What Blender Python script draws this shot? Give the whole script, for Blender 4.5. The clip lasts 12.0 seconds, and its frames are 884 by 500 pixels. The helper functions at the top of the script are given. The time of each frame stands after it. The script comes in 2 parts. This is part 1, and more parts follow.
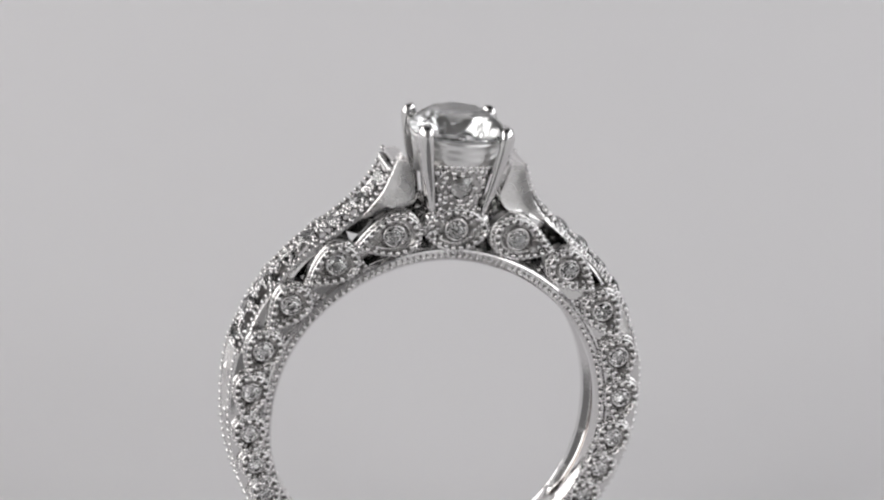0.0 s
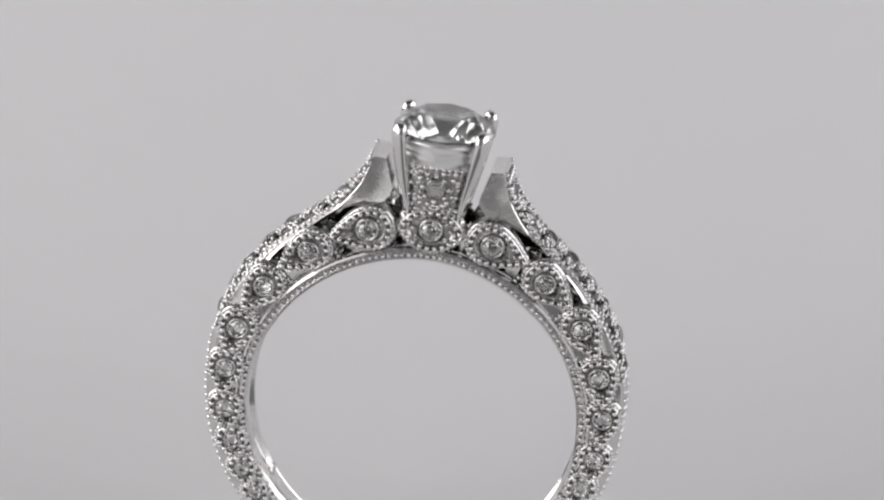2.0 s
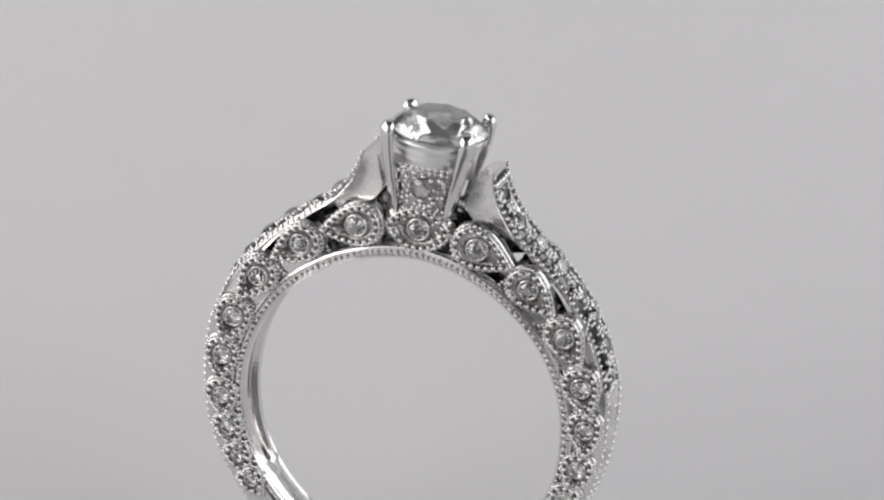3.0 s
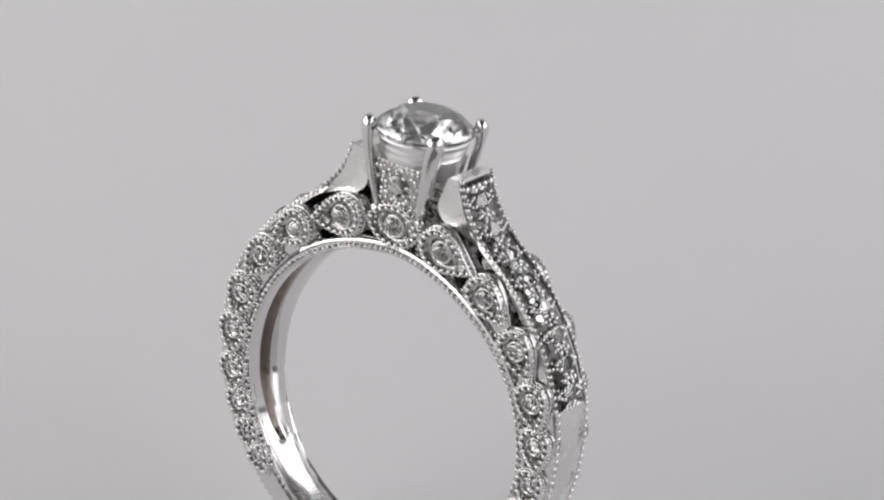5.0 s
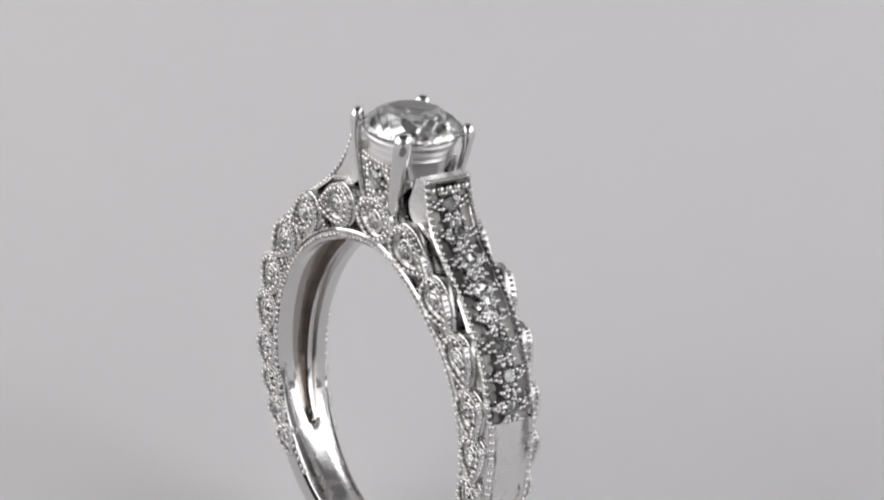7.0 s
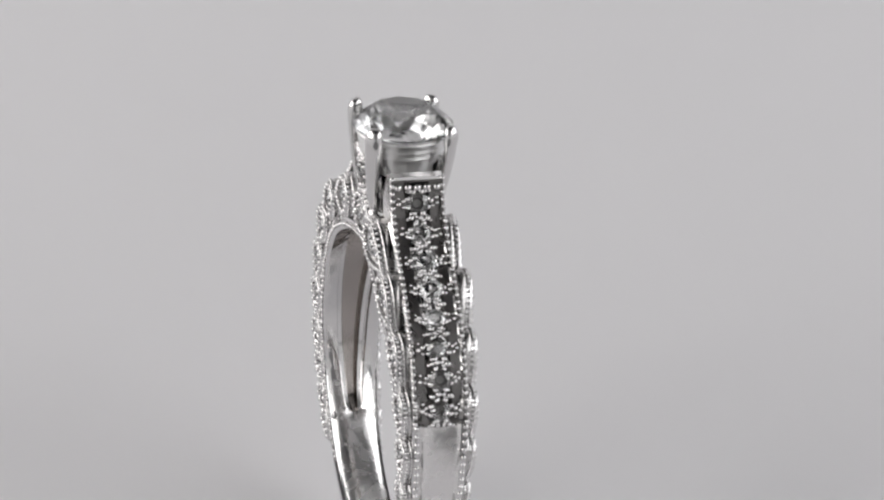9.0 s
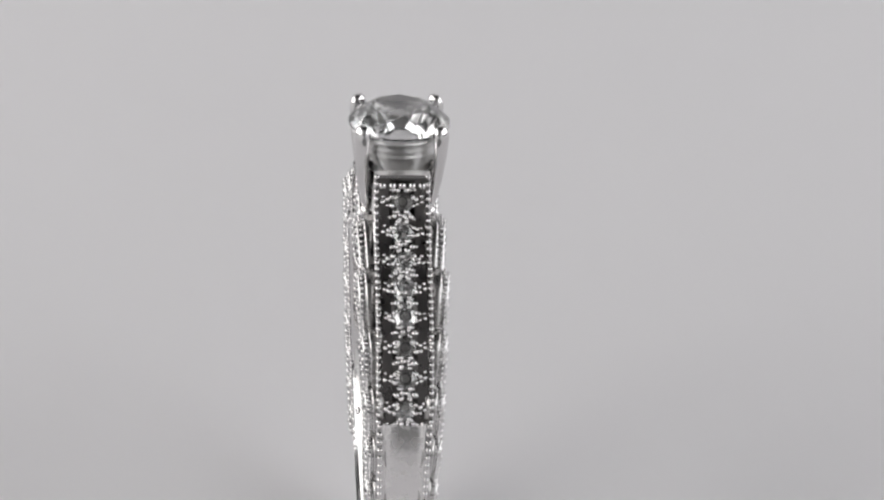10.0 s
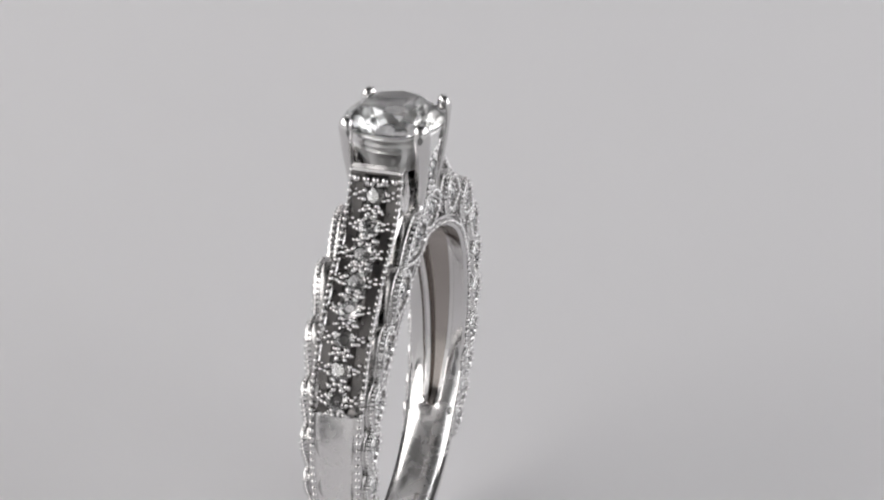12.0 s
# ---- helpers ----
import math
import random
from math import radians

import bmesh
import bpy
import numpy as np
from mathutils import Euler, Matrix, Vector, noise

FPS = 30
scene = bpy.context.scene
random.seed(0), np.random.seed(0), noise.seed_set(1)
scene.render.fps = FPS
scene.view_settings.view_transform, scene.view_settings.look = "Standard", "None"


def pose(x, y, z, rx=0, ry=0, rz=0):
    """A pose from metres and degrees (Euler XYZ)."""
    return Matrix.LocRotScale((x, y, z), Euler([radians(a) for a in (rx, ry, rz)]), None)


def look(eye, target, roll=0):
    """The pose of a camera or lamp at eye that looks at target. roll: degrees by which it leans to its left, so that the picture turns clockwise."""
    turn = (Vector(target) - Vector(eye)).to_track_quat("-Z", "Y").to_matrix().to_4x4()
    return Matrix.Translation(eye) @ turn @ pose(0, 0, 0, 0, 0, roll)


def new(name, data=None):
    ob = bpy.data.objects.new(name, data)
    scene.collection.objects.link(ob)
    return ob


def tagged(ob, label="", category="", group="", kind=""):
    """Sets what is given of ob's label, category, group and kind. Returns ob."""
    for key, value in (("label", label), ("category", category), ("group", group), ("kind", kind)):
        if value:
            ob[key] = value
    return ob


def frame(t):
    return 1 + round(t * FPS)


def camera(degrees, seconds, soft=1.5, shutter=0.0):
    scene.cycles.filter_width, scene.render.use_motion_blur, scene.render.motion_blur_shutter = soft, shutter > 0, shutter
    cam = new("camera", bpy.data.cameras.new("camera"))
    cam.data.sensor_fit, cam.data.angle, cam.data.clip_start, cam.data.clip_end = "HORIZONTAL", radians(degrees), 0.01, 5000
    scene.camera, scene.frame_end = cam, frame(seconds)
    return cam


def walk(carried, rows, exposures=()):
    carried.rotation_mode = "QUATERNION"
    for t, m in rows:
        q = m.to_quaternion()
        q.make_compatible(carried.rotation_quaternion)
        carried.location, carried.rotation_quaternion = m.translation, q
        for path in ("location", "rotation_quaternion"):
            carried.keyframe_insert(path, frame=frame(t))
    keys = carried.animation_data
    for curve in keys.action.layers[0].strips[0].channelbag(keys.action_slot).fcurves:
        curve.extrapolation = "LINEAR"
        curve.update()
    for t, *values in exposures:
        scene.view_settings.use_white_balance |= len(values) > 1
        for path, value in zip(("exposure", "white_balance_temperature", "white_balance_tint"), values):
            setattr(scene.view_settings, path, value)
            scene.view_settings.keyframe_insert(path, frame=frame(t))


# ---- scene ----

# ---------- camera: fixed, long lens, looking slightly down at the ring ----------
MM = 0.001
BASE = 9.8            # mm, ring centre above the ground
LENS = 12.78
ELEVATION = 19.64     # degrees
DISTANCE = 195.53     # mm
AIM_X = 0.489         # mm
AIM_Z = 7.5 + BASE   # mm, height of the aim point on the turning axis
ROLL = 1.15

cam = camera(LENS, 12.0, soft=2.25)
ce, se = math.cos(radians(ELEVATION)), math.sin(radians(ELEVATION))
cam_eye = Vector((AIM_X, -DISTANCE * ce, AIM_Z + DISTANCE * se)) * MM
cam_aim = Vector((AIM_X, 0, AIM_Z)) * MM
walk(cam, [(0.0, look(cam_eye, cam_aim, ROLL)), (12.0, look(cam_eye, cam_aim, ROLL))])

# ---------- light: a small photo tent with a softbox on each side, and an added back fill ---
world = bpy.data.worlds.new("world")
world.use_nodes = True
world.node_tree.nodes["Background"].inputs["Color"].default_value = (0.5, 0.5, 0.52, 1)
world.node_tree.nodes["Background"].inputs["Strength"].default_value = 0.05
scene.world = world


def softbox_light(name, eye, target, wide, high, watts, colour=(1, 1, 1)):
    lamp = bpy.data.lights.new(name, "AREA")
    lamp.shape, lamp.size, lamp.size_y, lamp.energy, lamp.color = "RECTANGLE", wide, high, watts, colour
    ob = new(name, lamp)
    ob.matrix_world = look(eye, target)
    return ob


softbox_light("softbox_left", (-0.42, -0.09, 0.21), (0, -0.07, 0.05), 0.80, 0.32, 2.06, (1, 0.985, 0.97))
softbox_light("softbox_right", (0.42, -0.09, 0.21), (0, -0.07, 0.05), 0.80, 0.32, 1.66, (0.985, 0.99, 1))
# Added fill lamp with no known source: brightens the stones and beads.
softbox_light("fill_lamp_back", (0.0, 0.36, 0.5), (0, 0.05, 0.02), 0.9, 0.24, 0.16)


# ---------- materials ----------
def material(name, colour, rough, metal=0.0):
    m = bpy.data.materials.new(name)
    m.use_nodes = True
    b = m.node_tree.nodes["Principled BSDF"]
    b.inputs["Base Color"].default_value = (*colour, 1)
    b.inputs["Roughness"].default_value = rough
    b.inputs["Metallic"].default_value = metal
    return m, m.node_tree, b


def grain(tree, bsdf, scale, low, high, bump, fine):
    """Roughness that wanders at one scale, relief at a finer one."""
    co = tree.nodes.new("ShaderNodeTexCoord")
    n1, n2 = tree.nodes.new("ShaderNodeTexNoise"), tree.nodes.new("ShaderNodeTexNoise")
    n1.inputs["Scale"].default_value, n2.inputs["Scale"].default_value = scale, fine
    n1.inputs["Detail"].default_value, n2.inputs["Detail"].default_value = 4, 3
    ramp = tree.nodes.new("ShaderNodeMapRange")
    ramp.inputs["From Min"].default_value, ramp.inputs["From Max"].default_value = 0.35, 0.65
    ramp.inputs["To Min"].default_value, ramp.inputs["To Max"].default_value = low, high
    b = tree.nodes.new("ShaderNodeBump")
    b.inputs["Strength"].default_value, b.inputs["Distance"].default_value = bump, 0.00002
    for n in (n1, n2):
        tree.links.new(co.outputs["Object"], n.inputs["Vector"])
    tree.links.new(n1.outputs["Fac"], ramp.inputs["Value"])
    tree.links.new(ramp.outputs["Result"], bsdf.inputs["Roughness"])
    tree.links.new(n2.outputs["Fac"], b.inputs["Height"])
    tree.links.new(b.outputs["Normal"], bsdf.inputs["Normal"])


GOLD, tree_, bsdf_ = material("polished_white_gold", (0.755, 0.743, 0.742), 0.1, 1.0)
grain(tree_, bsdf_, 900, 0.05, 0.15, 0.12, 9000)
CHANNEL, tree_, bsdf_ = material("brown_channel_gold", (0.42, 0.385, 0.365), 0.25, 1.0)
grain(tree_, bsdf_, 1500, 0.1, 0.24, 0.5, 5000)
# Darker cast gold: shade of the drop floors and plates is in the colour.
CAST, tree_, bsdf_ = material("shaded_cast_gold", (0.52, 0.507, 0.5), 0.25, 1.0)
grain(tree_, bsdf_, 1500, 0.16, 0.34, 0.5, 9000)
# Recess shade between beads and round stones, put into the gold's colour.
RECESS, tree_, bsdf_ = material("shaded_recess_gold", (0.17, 0.162, 0.159), 0.35, 1.0)
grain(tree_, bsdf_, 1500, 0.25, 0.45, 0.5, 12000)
# Paler than the other gold, to imitate the bright glass under the girdle.
SATIN, tree_, bsdf_ = material("satin_white_gold", (0.93, 0.925, 0.92), 0.4, 1.0)
grain(tree_, bsdf_, 1100, 0.28, 0.5, 0.6, 2500)
BRUSHED, tree_, bsdf_ = material("brushed_white_gold", (0.86, 0.845, 0.84), 0.25, 1.0)
grain(tree_, bsdf_, 1200, 0.18, 0.32, 0.3, 2200)
DIAMOND, tree_, bsdf_ = material("diamond", (1, 1, 1), 0.0)
bsdf_.inputs["Transmission Weight"].default_value = 1.0
bsdf_.inputs["IOR"].default_value = 2.15
bsdf_.inputs["Roughness"].default_value = 0.085
SMALL_DIAMOND, tree_, bsdf_ = material("small_cut_diamond", (1, 1, 1), 0.0)
bsdf_.inputs["Transmission Weight"].default_value = 1.0
bsdf_.inputs["IOR"].default_value = 2.42
PAPER, tree_, bsdf_ = material("grey_backdrop_paper", (0.80, 0.787, 0.803), 0.9)
grain(tree_, bsdf_, 12, 0.85, 0.95, 0.15, 2500)
CLOTH, tree_, bsdf_ = material("black_cloth", (0.035, 0.035, 0.036), 0.95)
grain(tree_, bsdf_, 40, 0.9, 1.0, 0.4, 3000)
MID_CLOTH, tree_, bsdf_ = material("light_grey_cloth", (0.3, 0.297, 0.3), 0.95)
grain(tree_, bsdf_, 40, 0.9, 1.0, 0.4, 3000)
GREY_CLOTH, tree_, bsdf_ = material("grey_cloth", (0.21, 0.208, 0.21), 0.95)
grain(tree_, bsdf_, 40, 0.9, 1.0, 0.4, 3000)
WHITE_CLOTH, tree_, bsdf_ = material("white_tent_cloth", (0.75, 0.75, 0.75), 0.95)
grain(tree_, bsdf_, 40, 0.9, 1.0, 0.4, 3000)


# ---------- the tent: unseen, cloth tones set by the metal's reflections ---
def mesh_object(name, bm, mat, smooth=True):
    me = bpy.data.meshes.new(name)
    bmesh.ops.recalc_face_normals(bm, faces=bm.faces)
    for f in bm.faces:
        f.smooth = smooth
    bm.to_mesh(me)
    bm.free()
    me.materials.append(mat)
    return new(name, me)


def box(name, lo, hi, mat):
    bm = bmesh.new()
    bmesh.ops.create_cube(bm, size=1, matrix=Matrix.Translation([(a + b) / 2 for a, b in zip(lo, hi)]) @ Matrix.Diagonal([b - a for a, b in zip(lo, hi)] + [1]))
    return mesh_object(name, bm, mat, False)


def sweep():
    """Seamless paper: ground, a curve and a wall in one sheet, 3 mm thick."""
    line = [(-0.03, 0.0), (0.25, 0.0)]
    line += [(0.25 + 0.25 * math.sin(a), 0.25 - 0.25 * math.cos(a)) for a in np.linspace(0.05, math.pi / 2, 24)]
    line += [(0.50, 0.70)]
    bm = bmesh.new()
    rows = []
    for i, (y, z) in enumerate(line):
        j, k = max(i - 1, 0), min(i + 1, len(line) - 1)
        t = Vector((0, line[k][0] - line[j][0], line[k][1] - line[j][1])).normalized()
        n = Vector((0, -t.z, t.y)) * 0.003
        rows.append([bm.verts.new((x, y, z)) for x in (-0.5, 0.5)] + [bm.verts.new(Vector((x, y, z)) - n) for x in (0.5, -0.5)])
    for a, b in zip(rows, rows[1:]):
        for i in range(4):
            bm.faces.new((a[i], a[(i + 1) % 4], b[(i + 1) % 4], b[i]))
    bm.faces.new(rows[0]), bm.faces.new(rows[-1])
    ob = mesh_object("ground", bm, PAPER)
    for f in ob.data.polygons:
        f.use_smooth = abs(f.normal.x) < 0.5
    return tagged(ob, "seamless light grey paper sweep, ground and backdrop", "backdrop", kind="structure")


sweep()
tagged(box("wall_west", (-0.52, -0.5, 0.0), (-0.502, 0.5, 0.7), MID_CLOTH), "grey cloth side of the tent", "wall", kind="structure")
tagged(box("wall_east", (0.502, -0.5, 0.0), (0.52, 0.5, 0.7), MID_CLOTH), "grey cloth side of the tent", "wall", kind="structure")
tagged(box("wall_south", (-0.2, -0.52, 0.0), (0.2, -0.502, 0.7), GREY_CLOTH), "dark grey cloth behind the camera", "wall", kind="structure")
for k, side in enumerate((-1, 1)):
    lo, hi = sorted((side * 0.2, side * 0.52))
    tagged(box("wall_south_%d" % (k + 1), (lo, -0.52, 0.0), (hi, -0.502, 0.7), WHITE_CLOTH), "white tent cloth beside the opening", "wall", kind="structure")
    lo, hi = sorted((side * 0.026, side * 0.52))
    tagged(box("floor_%d" % (k + 1), (lo, -0.5, -0.02), (hi, -0.031, -0.001), WHITE_CLOTH), "white tent cloth on the table", "floor", kind="structure")
# Unseen strip added so metal facing the camera reflects dark.
tagged(box("floor", (-0.025, -0.5, -0.02), (0.025, -0.031, -0.002), GREY_CLOTH), "unseen dark grey strip under the camera, darkens front reflections", "floor", kind="structure")
# Unseen ceiling panels, dark, grey and white to shape reflections in metal and stone.
tagged(box("ceiling", (-0.16, -0.52, 0.702), (0.16, 0.08, 0.72), CLOTH), "unseen dark cloth over the camera, toned for reflections", "ceiling", kind="structure")
for k, (x0, x1, y0, cloth, words) in enumerate(((-0.52, -0.162, -0.52, GREY_CLOTH, "grey"), (0.162, 0.52, -0.52, GREY_CLOTH, "grey"), (-0.16, 0.16, 0.082, WHITE_CLOTH, "white"))):
    tagged(box("ceiling_%d" % (k + 1), (x0, y0, 0.702), (x1, 0.52, 0.72), cloth), words + " cloth overhead, unseen, toned for reflections", "ceiling", kind="structure")

# ---------- the ring ----------
# Millimetres from the ring's centre: x across, y along the finger, z up; phi runs from the top towards +x.
LIFT = Vector((0, 0, BASE))
BEADWORK = ("milgrain", "bead_cluster")
ring = tagged(new("engagement_ring"), "white gold diamond engagement ring turning upright on grey paper", "ring")


def part(name, bm, mat, parent, label="", smooth=True, lift=True):
    """One mesh object under a thing or part, its bmesh in millimetres."""
    for v in bm.verts:
        v.co = (v.co + (LIFT if lift else Vector())) * MM
    ob = mesh_object(name, bm, mat, smooth)
    ob.parent = parent
    if name in BEADWORK:
        tagged(ob, kind="stuff")
    return tagged(ob, label) if label else ob


def piece(name, me, parent, m=None, label=""):
    """Another object on a mesh that is already there."""
    ob = new(name, me)
    ob.parent = parent
    if name in BEADWORK:
        tagged(ob, kind="stuff")
    if m is not None:
        ob.matrix_basis = m
    return tagged(ob, label) if label else ob


def mesh_of(name, bm, mat, smooth=True):
    me = bpy.data.meshes.new(name)
    bmesh.ops.recalc_face_normals(bm, faces=bm.faces)
    for f in bm.faces:
        f.smooth = smooth
    bm.transform(Matrix.Scale(MM, 4))
    bm.to_mesh(me)
    bm.free()
    me.materials.append(mat)
    return me


def basis(at, u, v, n, lift=True):
    m = Matrix((u, v, n)).transposed().to_4x4()
    m.translation = (Vector(at) + (LIFT if lift else Vector())) * MM
    return m


def polar(phi, r, y):
    a = radians(phi)
    return Vector((r * math.sin(a), y, r * math.cos(a)))


def table(rows):
    xs, ys = zip(*rows)
    return lambda a: float(np.interp(abs(a), xs, ys))


def spline(points, steps):
    """Catmull-Rom through 2D points."""
    p = [Vector(q) for q in points]
    p = [2 * p[0] - p[1]] + p + [2 * p[-1] - p[-2]]
    out = []
    for k in range(steps + 1):
        s = k / steps * (len(p) - 3)
        i = min(int(s), len(p) - 4)
        t = s - i
        a, b, c, d = p[i:i + 4]
        out.append(0.5 * (2 * b + (c - a) * t + (2 * a - 5 * b + 4 * c - d) * t * t + (3 * b - a - 3 * c + d) * t ** 3))
    return out


def bead_mesh(spots, detail=1):
    """Small balls, (place, radius), in one bmesh."""
    src = bmesh.new()
    bmesh.ops.create_icosphere(src, subdivisions=detail, radius=1)
    vs = [v.co.copy() for v in src.verts]
    fs = [[v.index for v in f.verts] for f in src.faces]
    src.free()
    bm = bmesh.new()
    for at, r in spots:
        new_v = [bm.verts.new(Vector(at) + c * r) for c in vs]
        for f in fs:
            bm.faces.new([new_v[i] for i in f])
    return bm


def loft(loops, closed=True, caps=True):
    bm = bmesh.new()
    rows = [[bm.verts.new(c) for c in loop] for loop in loops]
    n = len(rows[0])
    pairs = list(zip(rows, rows[1:])) + ([(rows[-1], rows[0])] if closed else [])
    for a, b in pairs:
        for i in range(n):
            bm.faces.new((a[i], a[(i + 1) % n], b[(i + 1) % n], b[i]))
    if caps and not closed:
        bm.faces.new(rows[0]), bm.faces.new(rows[-1])
    return bm


def sharpen(ob, degrees=35):
    """Smooth faces, but sharp where they meet at more than so many degrees."""
    bm = bmesh.new()
    bm.from_mesh(ob.data)
    for e in bm.edges:
        e.smooth = not (len(e.link_faces) == 2 and e.calc_face_angle(0) > radians(degrees))
    bm.to_mesh(ob.data)
    bm.free()


FACE = table([(0, 1.9), (20, 2.09), (38, 2.13), (55, 1.97), (71, 1.83), (84, 1.73), (98, 1.63), (108, 1.54), (127, 1.42), (180, 1.3)])
OUTER = table([(66, 10.8), (72, 10.68), (78, 10.53), (84, 10.4), (90, 10.3), (102, 10.18), (115, 10.05), (130, 9.9), (150, 9.8), (180, 9.8)])
OUTER_LINE = OUTER
OUTER = lambda a: sum(OUTER_LINE(max(abs(a) + d, 66)) for d in (-6, -4, -2, 0, 2, 4, 6)) / 7
CORE = table([(0, 8.8), (27, 8.8), (33, 9.0), (45, 9.6), (60, 9.95), (68, 10.1), (71.5, 10.2), (72.5, 10.5)])
PANEL = table([(60, 1.36), (73, 1.36), (100, 1.24), (130, 1.08), (180, 1.0)])
GROOVE_LINE = table([(0, 0.0), (6, 0.0), (10, 0.36), (30, 0.4), (40, 0.8), (100, 0.8), (118, 0.55), (126, 0.0), (180, 0.0)])
GROOVE = lambda a: sum(GROOVE_LINE(abs(a) + d) for d in (-1.5, -0.75, 0, 0.75, 1.5)) / 5
GROOVE_WIDTH = table([(0, 1.0), (100, 1.0), (120, 0.86), (128, 0.72), (180, 0.72)])
INNER = 8.19


def band():
    loops = []
    for phi in np.linspace(-180, 180, 360, endpoint=False):
        w, g, q = FACE(phi) - 0.12, GROOVE(phi), GROOVE_WIDTH(phi)
        a = abs(phi)
        ro = OUTER(phi) if a > 72.5 else CORE(phi)
        hw = PANEL(phi) if a > 72.5 else w - 0.35
        c = min(1.0, max(0.0, (a - 90) / 45))   # rounded inside towards the bottom
        dip = 0.13 if 72.5 < a < 140 else 0.0
        wc = min(w - 0.26, hw + 0.03)
        half = [(INNER + g, 0.0), (INNER + g, (w - 1.2) * q), (INNER + 0.4 * g, (w - 1.06) * q), (INNER + 0.4 * g, (w - 0.86) * q), (INNER, (w - 0.74) * q), (INNER + 0.06 * c, 0.5 * (w - 0.74) * q + 0.5 * (w - 0.2)), (INNER + 0.2 * c, w - 0.2), (INNER + 0.06 + 0.22 * c, w - 0.14),
                (8.34, w - 0.06), (8.38, w - 0.16), (8.62, w - 0.16), (8.7, w + 0.0), (8.8, w - 0.04), (8.8 + 0.02, wc), (max(ro - 0.3, 8.83), wc), (max(ro - 0.05, 8.84), hw), (ro + 0.005, hw - 0.05),
                (ro, hw - 0.36), (ro - dip * 0.25, hw - 0.4), (ro - dip * 1.3, hw - 0.52), (ro - dip * 1.75, (hw - 0.5) * 0.72), (ro - dip * 1.95, (hw - 0.5) * 0.36), (ro - dip * 2.0, 0.0)]
        ring_pts = half + [(r, -y) for r, y in reversed(half[1:-1])]
        loops.append([polar(phi, r, y) for r, y in ring_pts])
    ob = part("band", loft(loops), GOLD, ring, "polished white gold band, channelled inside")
    sharpen(ob, 40)
    # the channel inside is a darker, browner gold
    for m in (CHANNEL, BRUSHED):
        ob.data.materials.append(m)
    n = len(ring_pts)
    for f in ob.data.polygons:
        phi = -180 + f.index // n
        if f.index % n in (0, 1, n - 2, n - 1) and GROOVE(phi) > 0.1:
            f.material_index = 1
        i = min(f.index % n, n - 1 - f.index % n)
        if i >= len(half) - 6 and abs(phi) > 72:
            f.material_index = 2
        elif i in (0, 1, 2, 3, 4, 5, 6) and abs(phi) > 112 and f.material_index == 0:
            f.material_index = 2   # rougher gold on the lower shank, which dims its bright reflection
    # beaded edges: along the finger hole, and along the smooth outer panel
    for side in (-1, 1):
        spots = []
        phi = -140.0
        while phi < 140:
            r = 0.105 + 0.02 * min(1.0, abs(phi) / 60)
            spots.append((polar(phi + random.uniform(-0.25, 0.25), 8.45 + random.uniform(-0.02, 0.02), side * (FACE(phi) - 0.15)), r * random.uniform(0.85, 1.15)))
            phi += 2 * r * 1.45 / 8.45 * 57.3
        part("milgrain", bead_mesh(spots), GOLD, ob, "row of tiny raised beads")
        spots = []
        for phi in np.arange(73.6, 142, 2.2):
            for s in (-1, 1):
                spots.append((polar(s * phi, OUTER(phi) - 0.01, side * (PANEL(phi) - 0.17)), 0.165))
        part("milgrain", bead_mesh(spots), GOLD, ob, "row of tiny raised beads")
    return ob


BAND = band()


def brilliant(name, radius, detail=16, mat=None):
    """A round cut stone, girdle at z = 0, as the hull of its corners."""
    pts = []
    ring_of = lambda n, r, z, off=0.0: [(radius * r * math.cos(2 * math.pi * (k + off) / n), radius * r * math.sin(2 * math.pi * (k + off) / n), radius * z) for k in range(n)]
    pts += ring_of(8, 0.57, 0.335) + ring_of(8, 0.765, 0.232, 0.5)
    pts += ring_of(detail, 1.0, 0.02) + ring_of(detail, 1.0, -0.02)
    pts += ring_of(8, 0.25, -0.67, 0.5) + [(0, 0, -0.86)]
    bm = bmesh.new()
    for q in pts:
        bm.verts.new(q)
    bmesh.ops.convex_hull(bm, input=bm.verts)
    bmesh.ops.dissolve_limit(bm, angle_limit=0.01, verts=bm.verts, edges=bm.edges)
    return mesh_of(name, bm, mat or DIAMOND, False)


SMALL = {}


def small_stone(radius):
    key = round(radius, 2)
    if key not in SMALL:
        SMALL[key] = brilliant("small_diamond", key, 16, SMALL_DIAMOND)
    return SMALL[key]


def stone_turn(most):
    """Each small stone sits a little askew."""
    return Euler([radians(random.uniform(-most, most)), radians(random.uniform(-most, most)), random.uniform(0, 3)]).to_matrix().to_4x4()


GRAIN = mesh_of("bead", bead_mesh([((0, 0, 0), 0.16)], 2), GOLD)


# ---------- side gallery: overlapping drop-shaped settings, front and back ----------
def drop(k, n, a, b, inset, both):
    """A point of the outline: a drop with its point at +u, or with both ends pointed."""
    t = 2 * math.pi * k / n
    if both:
        u, v = a * math.cos(t), b * math.sin(t) * abs(math.sin(t)) ** 0.45
    else:
        u, v = a * math.cos(t), 1.28 * b * math.sin(t) * abs(math.sin(t / 2)) ** 1.1
    s = 1 - inset / b
    return (u + (0 if both else 0.12 * a)) * (1 - inset / a * 1.15) - (0 if both else 0.12 * a), v * s


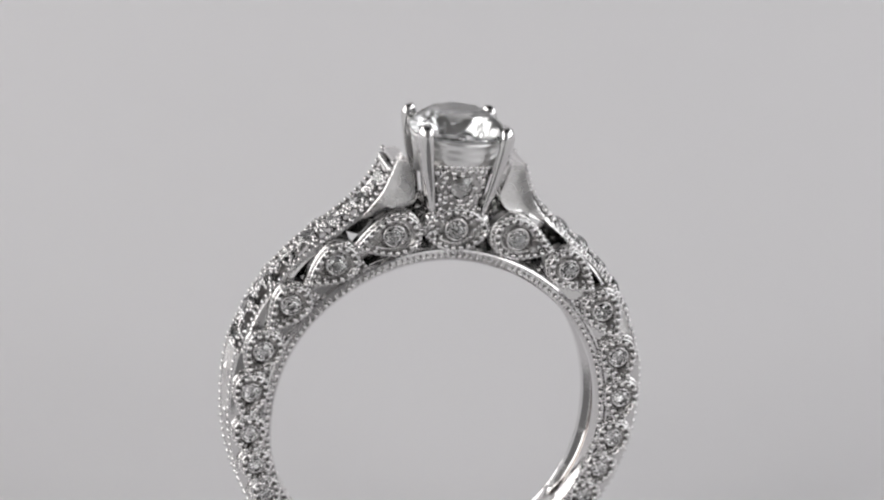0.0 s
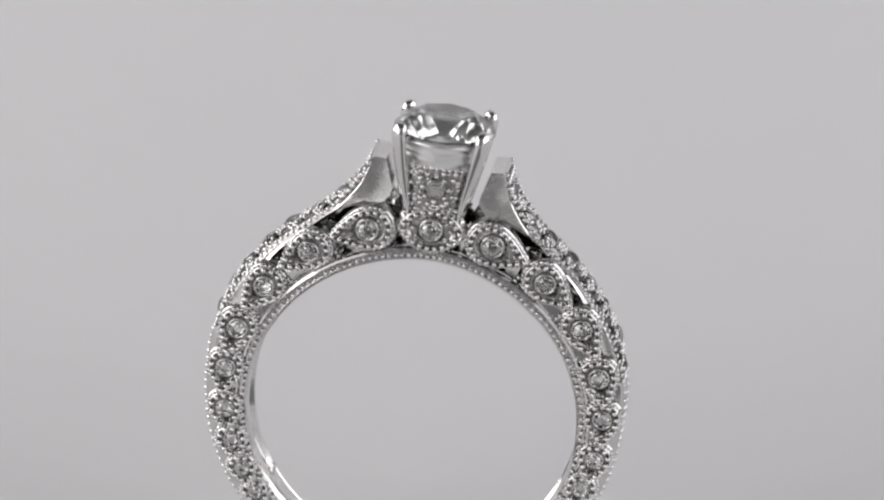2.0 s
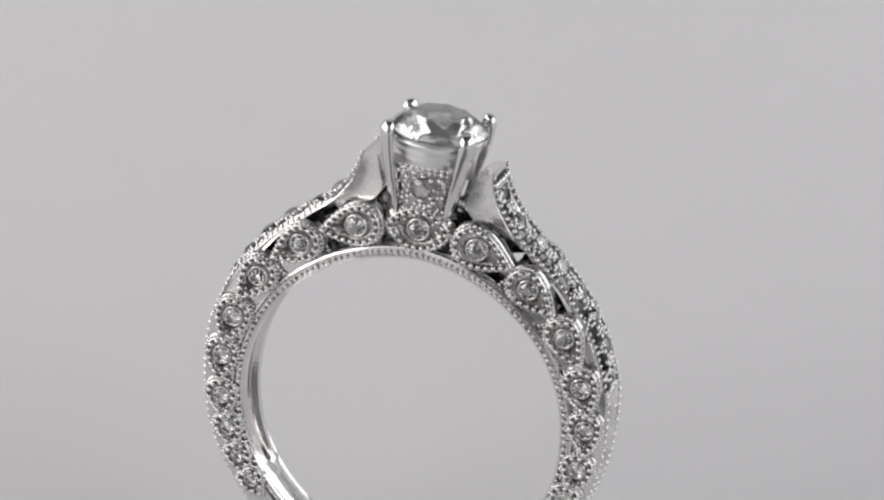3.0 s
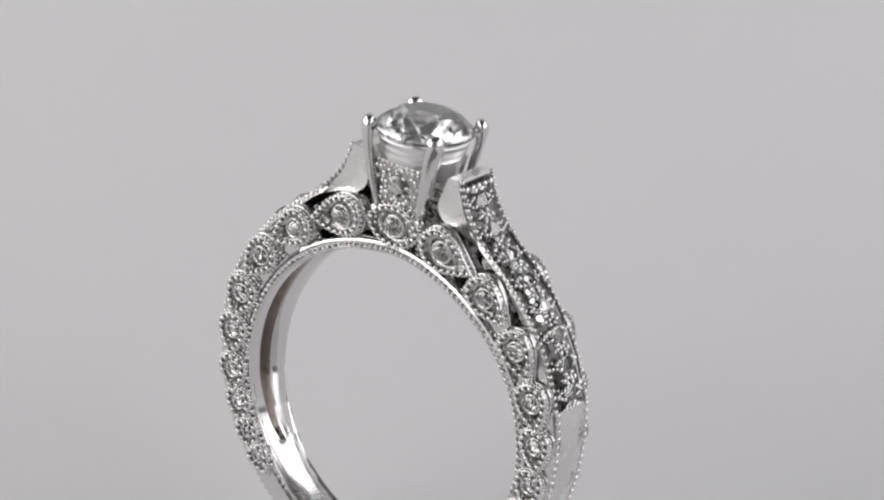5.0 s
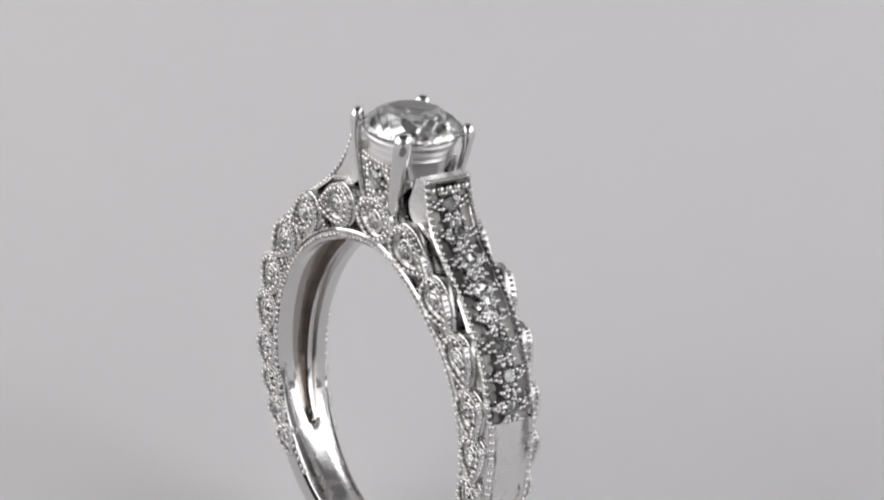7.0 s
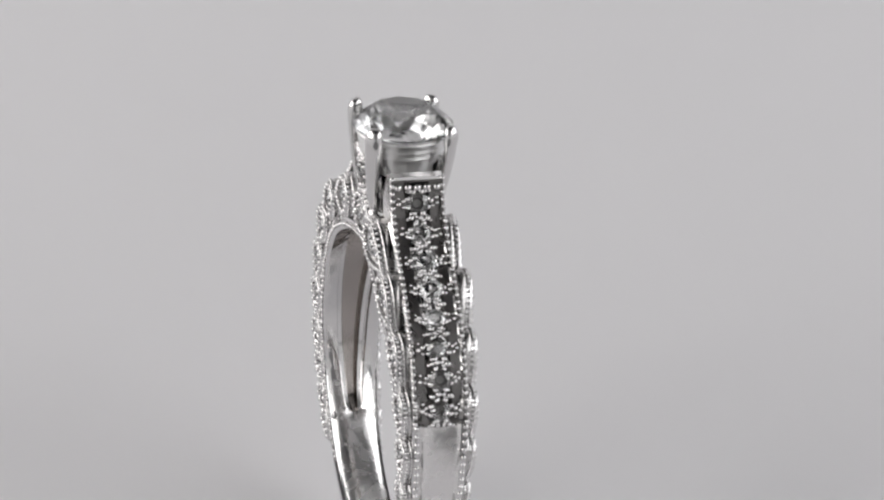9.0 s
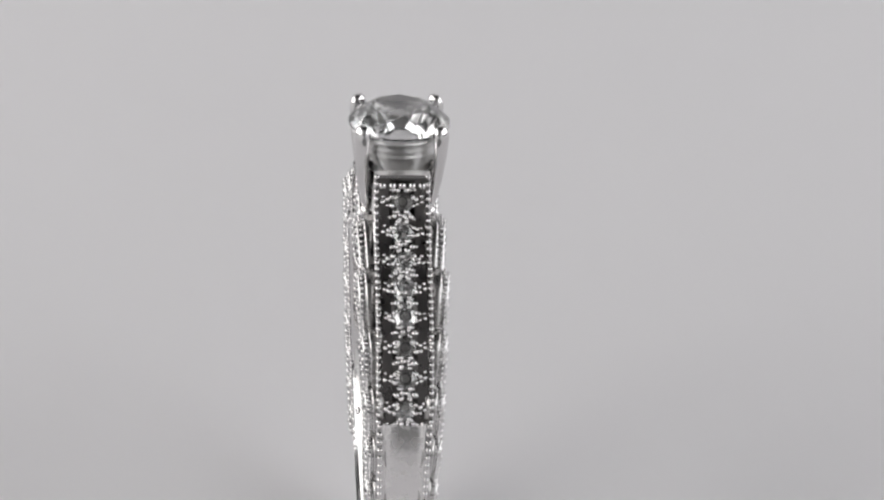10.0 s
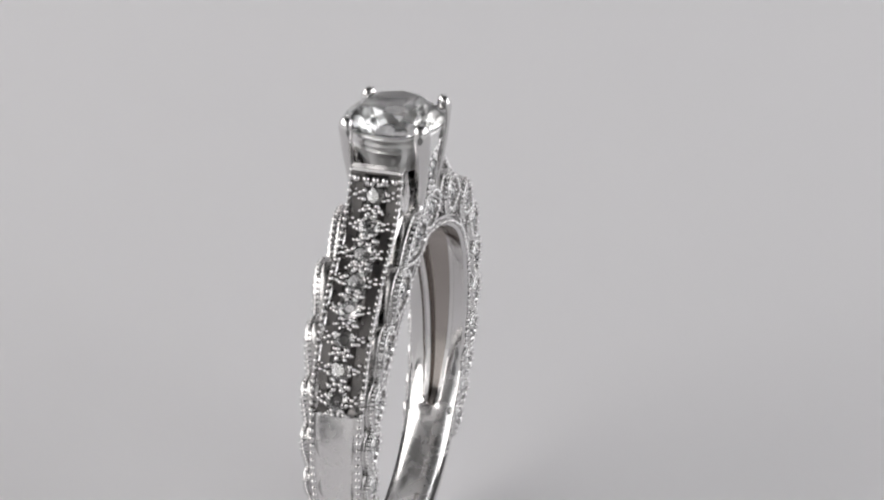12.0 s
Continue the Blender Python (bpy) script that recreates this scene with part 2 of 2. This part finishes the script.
def setting_meshes(a, b, both):
    n = 40
    loops = []
    for inset, depth in ((-0.13, -0.9), (-0.13, -0.36), (-0.09, -0.31), (-0.03, -0.3), (-0.02, -0.26), (-0.02, -0.04), (0.0, 0.02), (0.04, 0.03), (0.08, 0.0), (0.1, -0.1), (0.24, -0.12), (0.27, -0.3)):
        loops.append([(*drop(k, n, a, b, inset, both), depth) for k in range(n)])
    u0 = 0 if both else -0.22 * a
    rg = min(0.44, b * 0.42)
    for rr, depth in ((1.42, -0.3), (1.38, -0.14), (1.28, -0.05), (1.14, -0.04), (1.02, -0.1), (0.95, -0.24), (0.3, -0.66)):
        loops.append([(u0 + rg * rr * math.cos(2 * math.pi * k / n), rg * rr * math.sin(2 * math.pi * k / n), depth) for k in range(n)])
    wall = mesh_of("drop_setting", loft([[Vector(c) for c in l] for l in loops], closed=False), GOLD)
    # side walls, grooves, floor and bead ledge carry shade in their colour
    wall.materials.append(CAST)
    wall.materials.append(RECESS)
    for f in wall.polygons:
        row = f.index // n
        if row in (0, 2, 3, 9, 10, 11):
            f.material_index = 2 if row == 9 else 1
    fine = [drop(k, 240, a, b, 0.17, both) for k in range(241)]
    run = [0.0]
    for p, q in zip(fine, fine[1:]):
        run.append(run[-1] + math.hypot(q[0] - p[0], q[1] - p[1]))
    spots = []
    for k in range(int(run[-1] / 0.37)):
        d = k * run[-1] / int(run[-1] / 0.37)
        spots.append((Vector((float(np.interp(d, run, [p[0] for p in fine])), float(np.interp(d, run, [p[1] for p in fine])), 0.0)), 0.152))
    edge = [drop(k, 240, a, b, -0.03, both) for k in range(240)]
    for k in range(0, 240, 7):
        spots.append((Vector((*edge[k], -0.14)), 0.105))
    for k in range(6):
        t = 2 * math.pi * k / 6
        spots.append((Vector((u0 + (rg - 0.02) * math.cos(t + 0.3), (rg - 0.02) * math.sin(t + 0.3), -0.05)), 0.085))
    for end in ((-1, 1) if both else (1,)):
        for u, v in ((0.52, 0.0), (0.4, 0.3), (0.4, -0.3), (0.66, 0.12), (0.66, -0.12), (0.8, 0.0)):
            spots.append((Vector((end * (u + (0.06 if both else 0)) * a, v * b * (1.2 if both else 1), -0.16)), 0.11))
    beads = mesh_of("milgrain", bead_mesh(spots), GOLD)
    return wall, beads, small_stone(rg), u0


# angle, radius of the centre, half length, half height
DROPS = [(20.1, 9.95, 1.62, 1.06), (38.1, 9.86, 1.42, 0.96), (55.4, 9.76, 1.36, 0.94), (71.2, 9.58, 1.3, 0.95), (84.4, 9.46, 1.2, 0.9),
         (97.6, 9.3, 1.1, 0.84), (108.3, 9.16, 1.0, 0.78), (118.0, 9.1, 0.92, 0.72), (127.0, 9.06, 0.85, 0.68)]


def gallery():
    for i, (phi, r, a, b) in enumerate([(0.0, 9.82, 1.62, 1.08)] + DROPS):
        wall, beads, stone, u0 = setting_meshes(a, b, i == 0)
        for side in (-1, 1):
            for way in ((1,) if i == 0 else (-1, 1)):
                at = polar(way * phi, r, side * FACE(phi))
                u = polar(way * (phi + 90), 1, 0)
                if i == 0:
                    u = Vector((1, 0, 0))
                n = Vector((0, side, 0))
                if i:
                    tilt = radians(3.5)
                    u, n = u * math.cos(tilt) - n * math.sin(tilt), n * math.cos(tilt) + u * math.sin(tilt)
                v = n.cross(u)
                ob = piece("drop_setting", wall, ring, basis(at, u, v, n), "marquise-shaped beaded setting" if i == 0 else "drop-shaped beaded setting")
                piece("milgrain", beads, ob)
                piece("small_diamond", stone, ob, basis((u0, 0, -0.06), (1, 0, 0), (0, 1, 0), (0, 0, 1), False) @ stone_turn(11), "tiny round diamond")
    # bead clusters in the gaps towards the finger hole
    for side in (-1, 1):
        spots = []
        for (p0, r0, *_), (p1, r1, *_) in zip(DROPS, DROPS[1:]):
            mid = (p0 + p1) / 2
            for way in (-1, 1):
                for dp, r in ((0, 8.98), (-1.6, 8.78), (1.6, 8.78), (0.2, 9.2)):
                    spots.append((polar(way * (mid + dp), r, side * (FACE(mid) - 0.34)), 0.13))
        part("bead_cluster", bead_mesh(spots), GOLD, BAND)


gallery()

# ---------- shoulders: raised arms with one row of small diamonds ----------
TOP_LINE = [(3.3, 13.05), (3.5, 12.35), (3.85, 11.62), (4.4, 10.95), (4.98, 10.38), (5.6, 9.86), (6.72, 8.98), (7.85, 7.92), (8.88, 6.6), (9.66, 5.25), (10.06, 4.0), (10.27, 3.02)]
LOW_LINE = [(2.56, 12.98), (2.34, 12.2), (2.15, 11.4), (2.6, 10.75), (3.6, 10.5), (4.9, 9.9), (6.1, 8.9), (7.2, 7.8), (8.1, 6.5), (8.8, 5.1), (9.25, 3.85), (9.45, 2.9)]


EDGE = table([(0, 0), (0.12, 0), (0.35, 0.26), (0.85, 0.26), (1, 0.1)])   # how far the beaded edges lie below the middle


def shoulder(way):
    steps = 60
    top, low = spline(TOP_LINE, steps), spline(LOW_LINE, steps)
    width = lambda k: float(np.interp(k / steps, (0, 0.3, 0.75, 1), (1.34, 1.36, 1.36, 1.36)))
    loops, line = [], []
    for k in range(steps + 1):
        t, l, w = top[k], low[k], width(k)
        d = (l - t).normalized()
        up = top[min(k + 1, steps)] - top[max(k - 1, 0)]
        n = Vector((-up.y, up.x)).normalized()
        if n.x < 0:
            n = -n
        line.append((t, n))
        deep = 0.55 * min(1.0, max(0.0, (k - 2) / 3), (steps - k) / 3)
        fall, hollow = EDGE(k / steps), min(1.0, k / 8)
        half = [(t - n * (0.12 + deep), 0.0), (t - n * (0.12 + deep), 0.3), (t - n * (0.17 + fall * 0.8), 0.62), (t - n * (0.17 + fall * 0.8), w - 0.26), (t - n * (fall + 0.07), w - 0.2), (t - n * (fall + 0.07), w - 0.04),
                (t - n * (0.12 + fall), w), (l * 0.35 + t * 0.65, w - 0.07 * hollow), (l * 0.7 + t * 0.3, w - 0.11 * hollow), (l, w), (l, 0.0)]
        pts = half + [(q, -y) for q, y in reversed(half[1:-1])]
        loops.append([Vector((way * q.x, y, q.y)) for q, y in pts])
    ob = part("shoulder", loft(loops, closed=False), GOLD, ring, "raised polished arm set with small diamonds")
    sharpen(ob, 32)
    # sunken ground round the stones and rail tops: shade put into the colour
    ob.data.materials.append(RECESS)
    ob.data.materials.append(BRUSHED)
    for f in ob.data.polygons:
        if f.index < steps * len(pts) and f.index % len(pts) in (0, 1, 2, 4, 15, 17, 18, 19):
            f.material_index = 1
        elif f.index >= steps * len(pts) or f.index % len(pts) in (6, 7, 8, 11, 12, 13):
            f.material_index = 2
    run = [0.0]
    for (p, _), (q, _) in zip(line, line[1:]):
        run.append(run[-1] + (q - p).length)
    at_run = lambda d, i, j: float(np.interp(d, run, [line[k][i][j] for k in range(steps + 1)]))

    def place(d, y, lift):
        n = Vector((at_run(d, 1, 0), at_run(d, 1, 1))).normalized()
        p = Vector((at_run(d, 0, 0), at_run(d, 0, 1))) + n * lift
        return Vector((way * p.x, y, p.y)), Vector((way * n.x, 0, n.y))

    # beaded rails
    spots = []
    for d in np.arange(0.1, run[-1], 0.35):
        w = width(d / run[-1] * steps)
        for s in (-1, 1):
            spots.append((place(d, s * (w - 0.1), -EDGE(d / run[-1]))[0], 0.15))
    part("milgrain", bead_mesh(spots), GOLD, ob, "rows of tiny raised beads along the edges")
    # bar and a row of larger beads across the upper end
    ends = []
    for y in (-1.12, 1.12):
        c, n = place(0.07, y, -0.1)
        d = Vector((0, 1, 0)).cross(n)
        ends.append([c + n * 0.11 + d * 0.07, c + n * 0.11 - d * 0.07, c - n * 0.2 - d * 0.07, c - n * 0.2 + d * 0.07])
    part("end_bar", loft(ends, closed=False), GOLD, ob, smooth=False)
    for y in np.linspace(-0.96, 0.96, 5):
        at, n = place(0.52, y, -0.04)
        piece("bead", GRAIN, ob, Matrix.Translation((at + LIFT) * MM) @ Matrix.Scale(1.3, 4))
    count, first = 8, 0.52
    pitch = (run[-1] - 0.62) / count

    def grain_at(d, y, size):
        d = min(max(d, 0.7), run[-1] - 0.08)
        at, n = place(d, y, -0.08 - EDGE(d / run[-1]) * max(0, abs(y) - 0.4) / 0.9)
        piece("bead", GRAIN, ob, Matrix.Translation((at + LIFT) * MM) @ Matrix.Scale(size, 4))

    for k in range(count):
        mid = first + pitch * (k + 0.5)
        at, n = place(mid, 0, -0.11)
        u = Vector((0, 1, 0))
        piece("pave_diamond", small_stone(0.57), ob, basis(at, u, n.cross(u), n) @ stone_turn(16), "small round diamond")
        # claws round the stone, and grains on both sides of it
        for c in range(8):
            a = math.pi / 4 * (c + 0.5)
            grain_at(mid + 0.54 * math.cos(a), 0.54 * math.sin(a), random.uniform(0.72, 0.95))
        for y, dd, size in ((0.7, -0.13, 0.8), (0.72, 0.15, 0.72), (0.93, 0.02, 0.78), (0.9, -0.27, 0.55)):
            for s in (-1, 1):
                grain_at(mid + dd + random.uniform(-0.06, 0.06), s * (y + random.uniform(-0.04, 0.04)), size * random.uniform(0.85, 1.2))
    # between two stones the grains stand in the middle alone
    for k in range(count + 1):
        for y, dd, size in ((0.14, -0.08, 0.8), (0.15, 0.14, 0.7), (0.4, 0.02, 0.85), (0.34, -0.2, 0.6), (0.58, 0.06, 0.62)):
            for s in (-1, 1):
                grain_at(first + pitch * k + dd + random.uniform(-0.06, 0.06), s * (y + random.uniform(-0.05, 0.05)), size * random.uniform(0.85, 1.2))


shoulder(-1)
shoulder(1)


# ---------- head: four claws, pierced plates and the main stone ----------
def claw(sx, sy):
    line = [(1.32, 10.3, 0.24), (1.42, 11.0, 0.27), (1.62, 12.0, 0.32), (1.86, 13.2, 0.37), (1.98, 13.9, 0.4), (2.02, 14.45, 0.41), (2.01, 14.72, 0.39), (1.97, 14.91, 0.32), (1.93, 15.02, 0.21), (1.9, 15.07, 0.07)]
    wide = lambda z: float(np.interp(z, (10.3, 11.2, 14.2, 15.1), (1.16, 1.16, 0.95, 0.94)))   # further apart along the finger at their feet
    mids = [Vector((sx * d, sy * d * wide(z), z)) for d, z, r in line]
    loops = []
    for i, (d, z, r) in enumerate(line):
        t = (mids[min(i + 1, len(line) - 1)] - mids[max(i - 1, 0)]).normalized()
        s = Vector((-sy, sx, 0)).normalized()
        o = t.cross(s)
        loops.append([mids[i] + s * 1.1 * r * math.cos(a) + o * r * (0.62 if z < 14.0 else 0.85) * math.sin(a) for a in np.linspace(0, 2 * math.pi, 14, endpoint=False)])
    ob = part("claw", loft(loops, closed=False), GOLD, ring, "polished claw holding the main stone")
    part("claw_foot", bead_mesh([((sx * 1.32, sy * 1.53, 10.3), 0.34)], 2), GOLD, ob)


for sx in (-1, 1):
    for sy in (-1, 1):
        claw(sx, sy)


# Stand-in cup: pale metal imitates light through the stone's glassy lower half.
def pavilion_cup():
    prof = [(1.5, 12.3), (1.95, 12.32), (2.0, 12.7), (2.04, 13.05), (2.07, 13.3), (2.11, 13.36), (2.1, 13.42), (2.14, 13.66), (2.18, 13.72), (2.17, 13.78), (2.21, 14.02), (2.29, 14.08),
            (2.32, 14.18), (2.3, 14.24), (2.24, 14.26), (2.17, 14.0), (2.08, 13.75), (2.0, 13.45), (1.86, 13.1), (1.64, 12.75)]
    loops = [[Vector((r * math.cos(a), r * math.sin(a) * (1.0 if z > 13.04 else 0.8), z)) for r, z in prof] for a in np.linspace(0, 2 * math.pi, 64, endpoint=False)]
    sharpen(part("pavilion_cup", loft(loops), SATIN, ring, "satin cup standing in for the bright glassy underside of the main stone"), 70)


pavilion_cup()


def plate(side):
    """Curved plate between two claws, with one stone and many beads."""
    rows, spots = [], []
    for z in np.linspace(10.5, 13.02, 10):
        f = (z - 10.5) / 2.52
        y0, w = 1.48 + 0.34 * f, 1.05 + 0.42 * f
        rows.append((z, y0, w))
    loops = []
    for z, y0, w in rows:
        xs = np.linspace(-w, w, 11)
        front = [Vector((x, side * (y0 + 0.16 - 0.16 * (x / w) ** 2), z)) for x in xs]
        loops.append(front + [q - Vector((0, side * 0.3, 0)) for q in reversed(front)])
    # plate gold carries shade in its colour, for contrast behind the beads
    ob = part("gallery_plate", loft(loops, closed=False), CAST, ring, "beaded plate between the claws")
    for i, (z, y0, w) in enumerate(rows):
        last = i == len(rows) - 1
        if i == 0:
            continue
        for x in np.arange(-w + 0.12 + 0.16 * (i % 2), w - 0.05, 0.3 if last else 0.31):
            if x * x + (z - 11.95) ** 2 < 0.62:
                continue
            jx, jz = (0, 0) if last else (random.uniform(-0.1, 0.1), random.uniform(-0.1, 0.1))
            spots.append((Vector((x + jx, side * (y0 + 0.16 - 0.16 * (x / w) ** 2), z + jz)), 0.14 if last else random.uniform(0.1, 0.19)))
    for k in range(8):
        a = 2 * math.pi * (k + random.uniform(-0.15, 0.15)) / 8
        spots.append((Vector((0.62 * math.cos(a), side * 1.9, 11.95 + 0.62 * math.sin(a))), random.uniform(0.12, 0.17)))
    part("milgrain", bead_mesh(spots), GOLD, ob)
    piece("small_diamond", small_stone(0.58), ob, basis((0, side * 1.92, 11.95), (side * -1, 0, 0), (0, 0, 1), (0, side, 0)) @ stone_turn(14), "tiny round diamond")


plate(-1)
plate(1)
piece("main_diamond", brilliant("main_diamond", 2.48, 32), ring, basis((0, 0, 14.5), (1, 0, 0), (0, 1, 0), (0, 0, 1)), "clear round brilliant-cut diamond")


# ---------- the turning ----------
TURN = 9.87           # degrees a second
HEADING, LEAN_SIDE, LEAN_FORE = 13.44, 4.89, -0.74
CENTRE = Vector((-0.03, -2.04, BASE))


def ring_pose(t):
    own = Euler((0, 0, radians(HEADING))).to_matrix() @ Euler((0, radians(LEAN_SIDE), 0)).to_matrix() @ Euler((radians(LEAN_FORE), 0, 0)).to_matrix()
    turn = Euler((0, 0, radians(-TURN * t))).to_matrix()
    m = (turn @ own).to_4x4()
    m.translation = (turn @ CENTRE - turn @ own @ LIFT) * MM
    return m


def motions():
    walk(ring, [(k / 10, ring_pose(k / 10)) for k in range(121)])


motions()
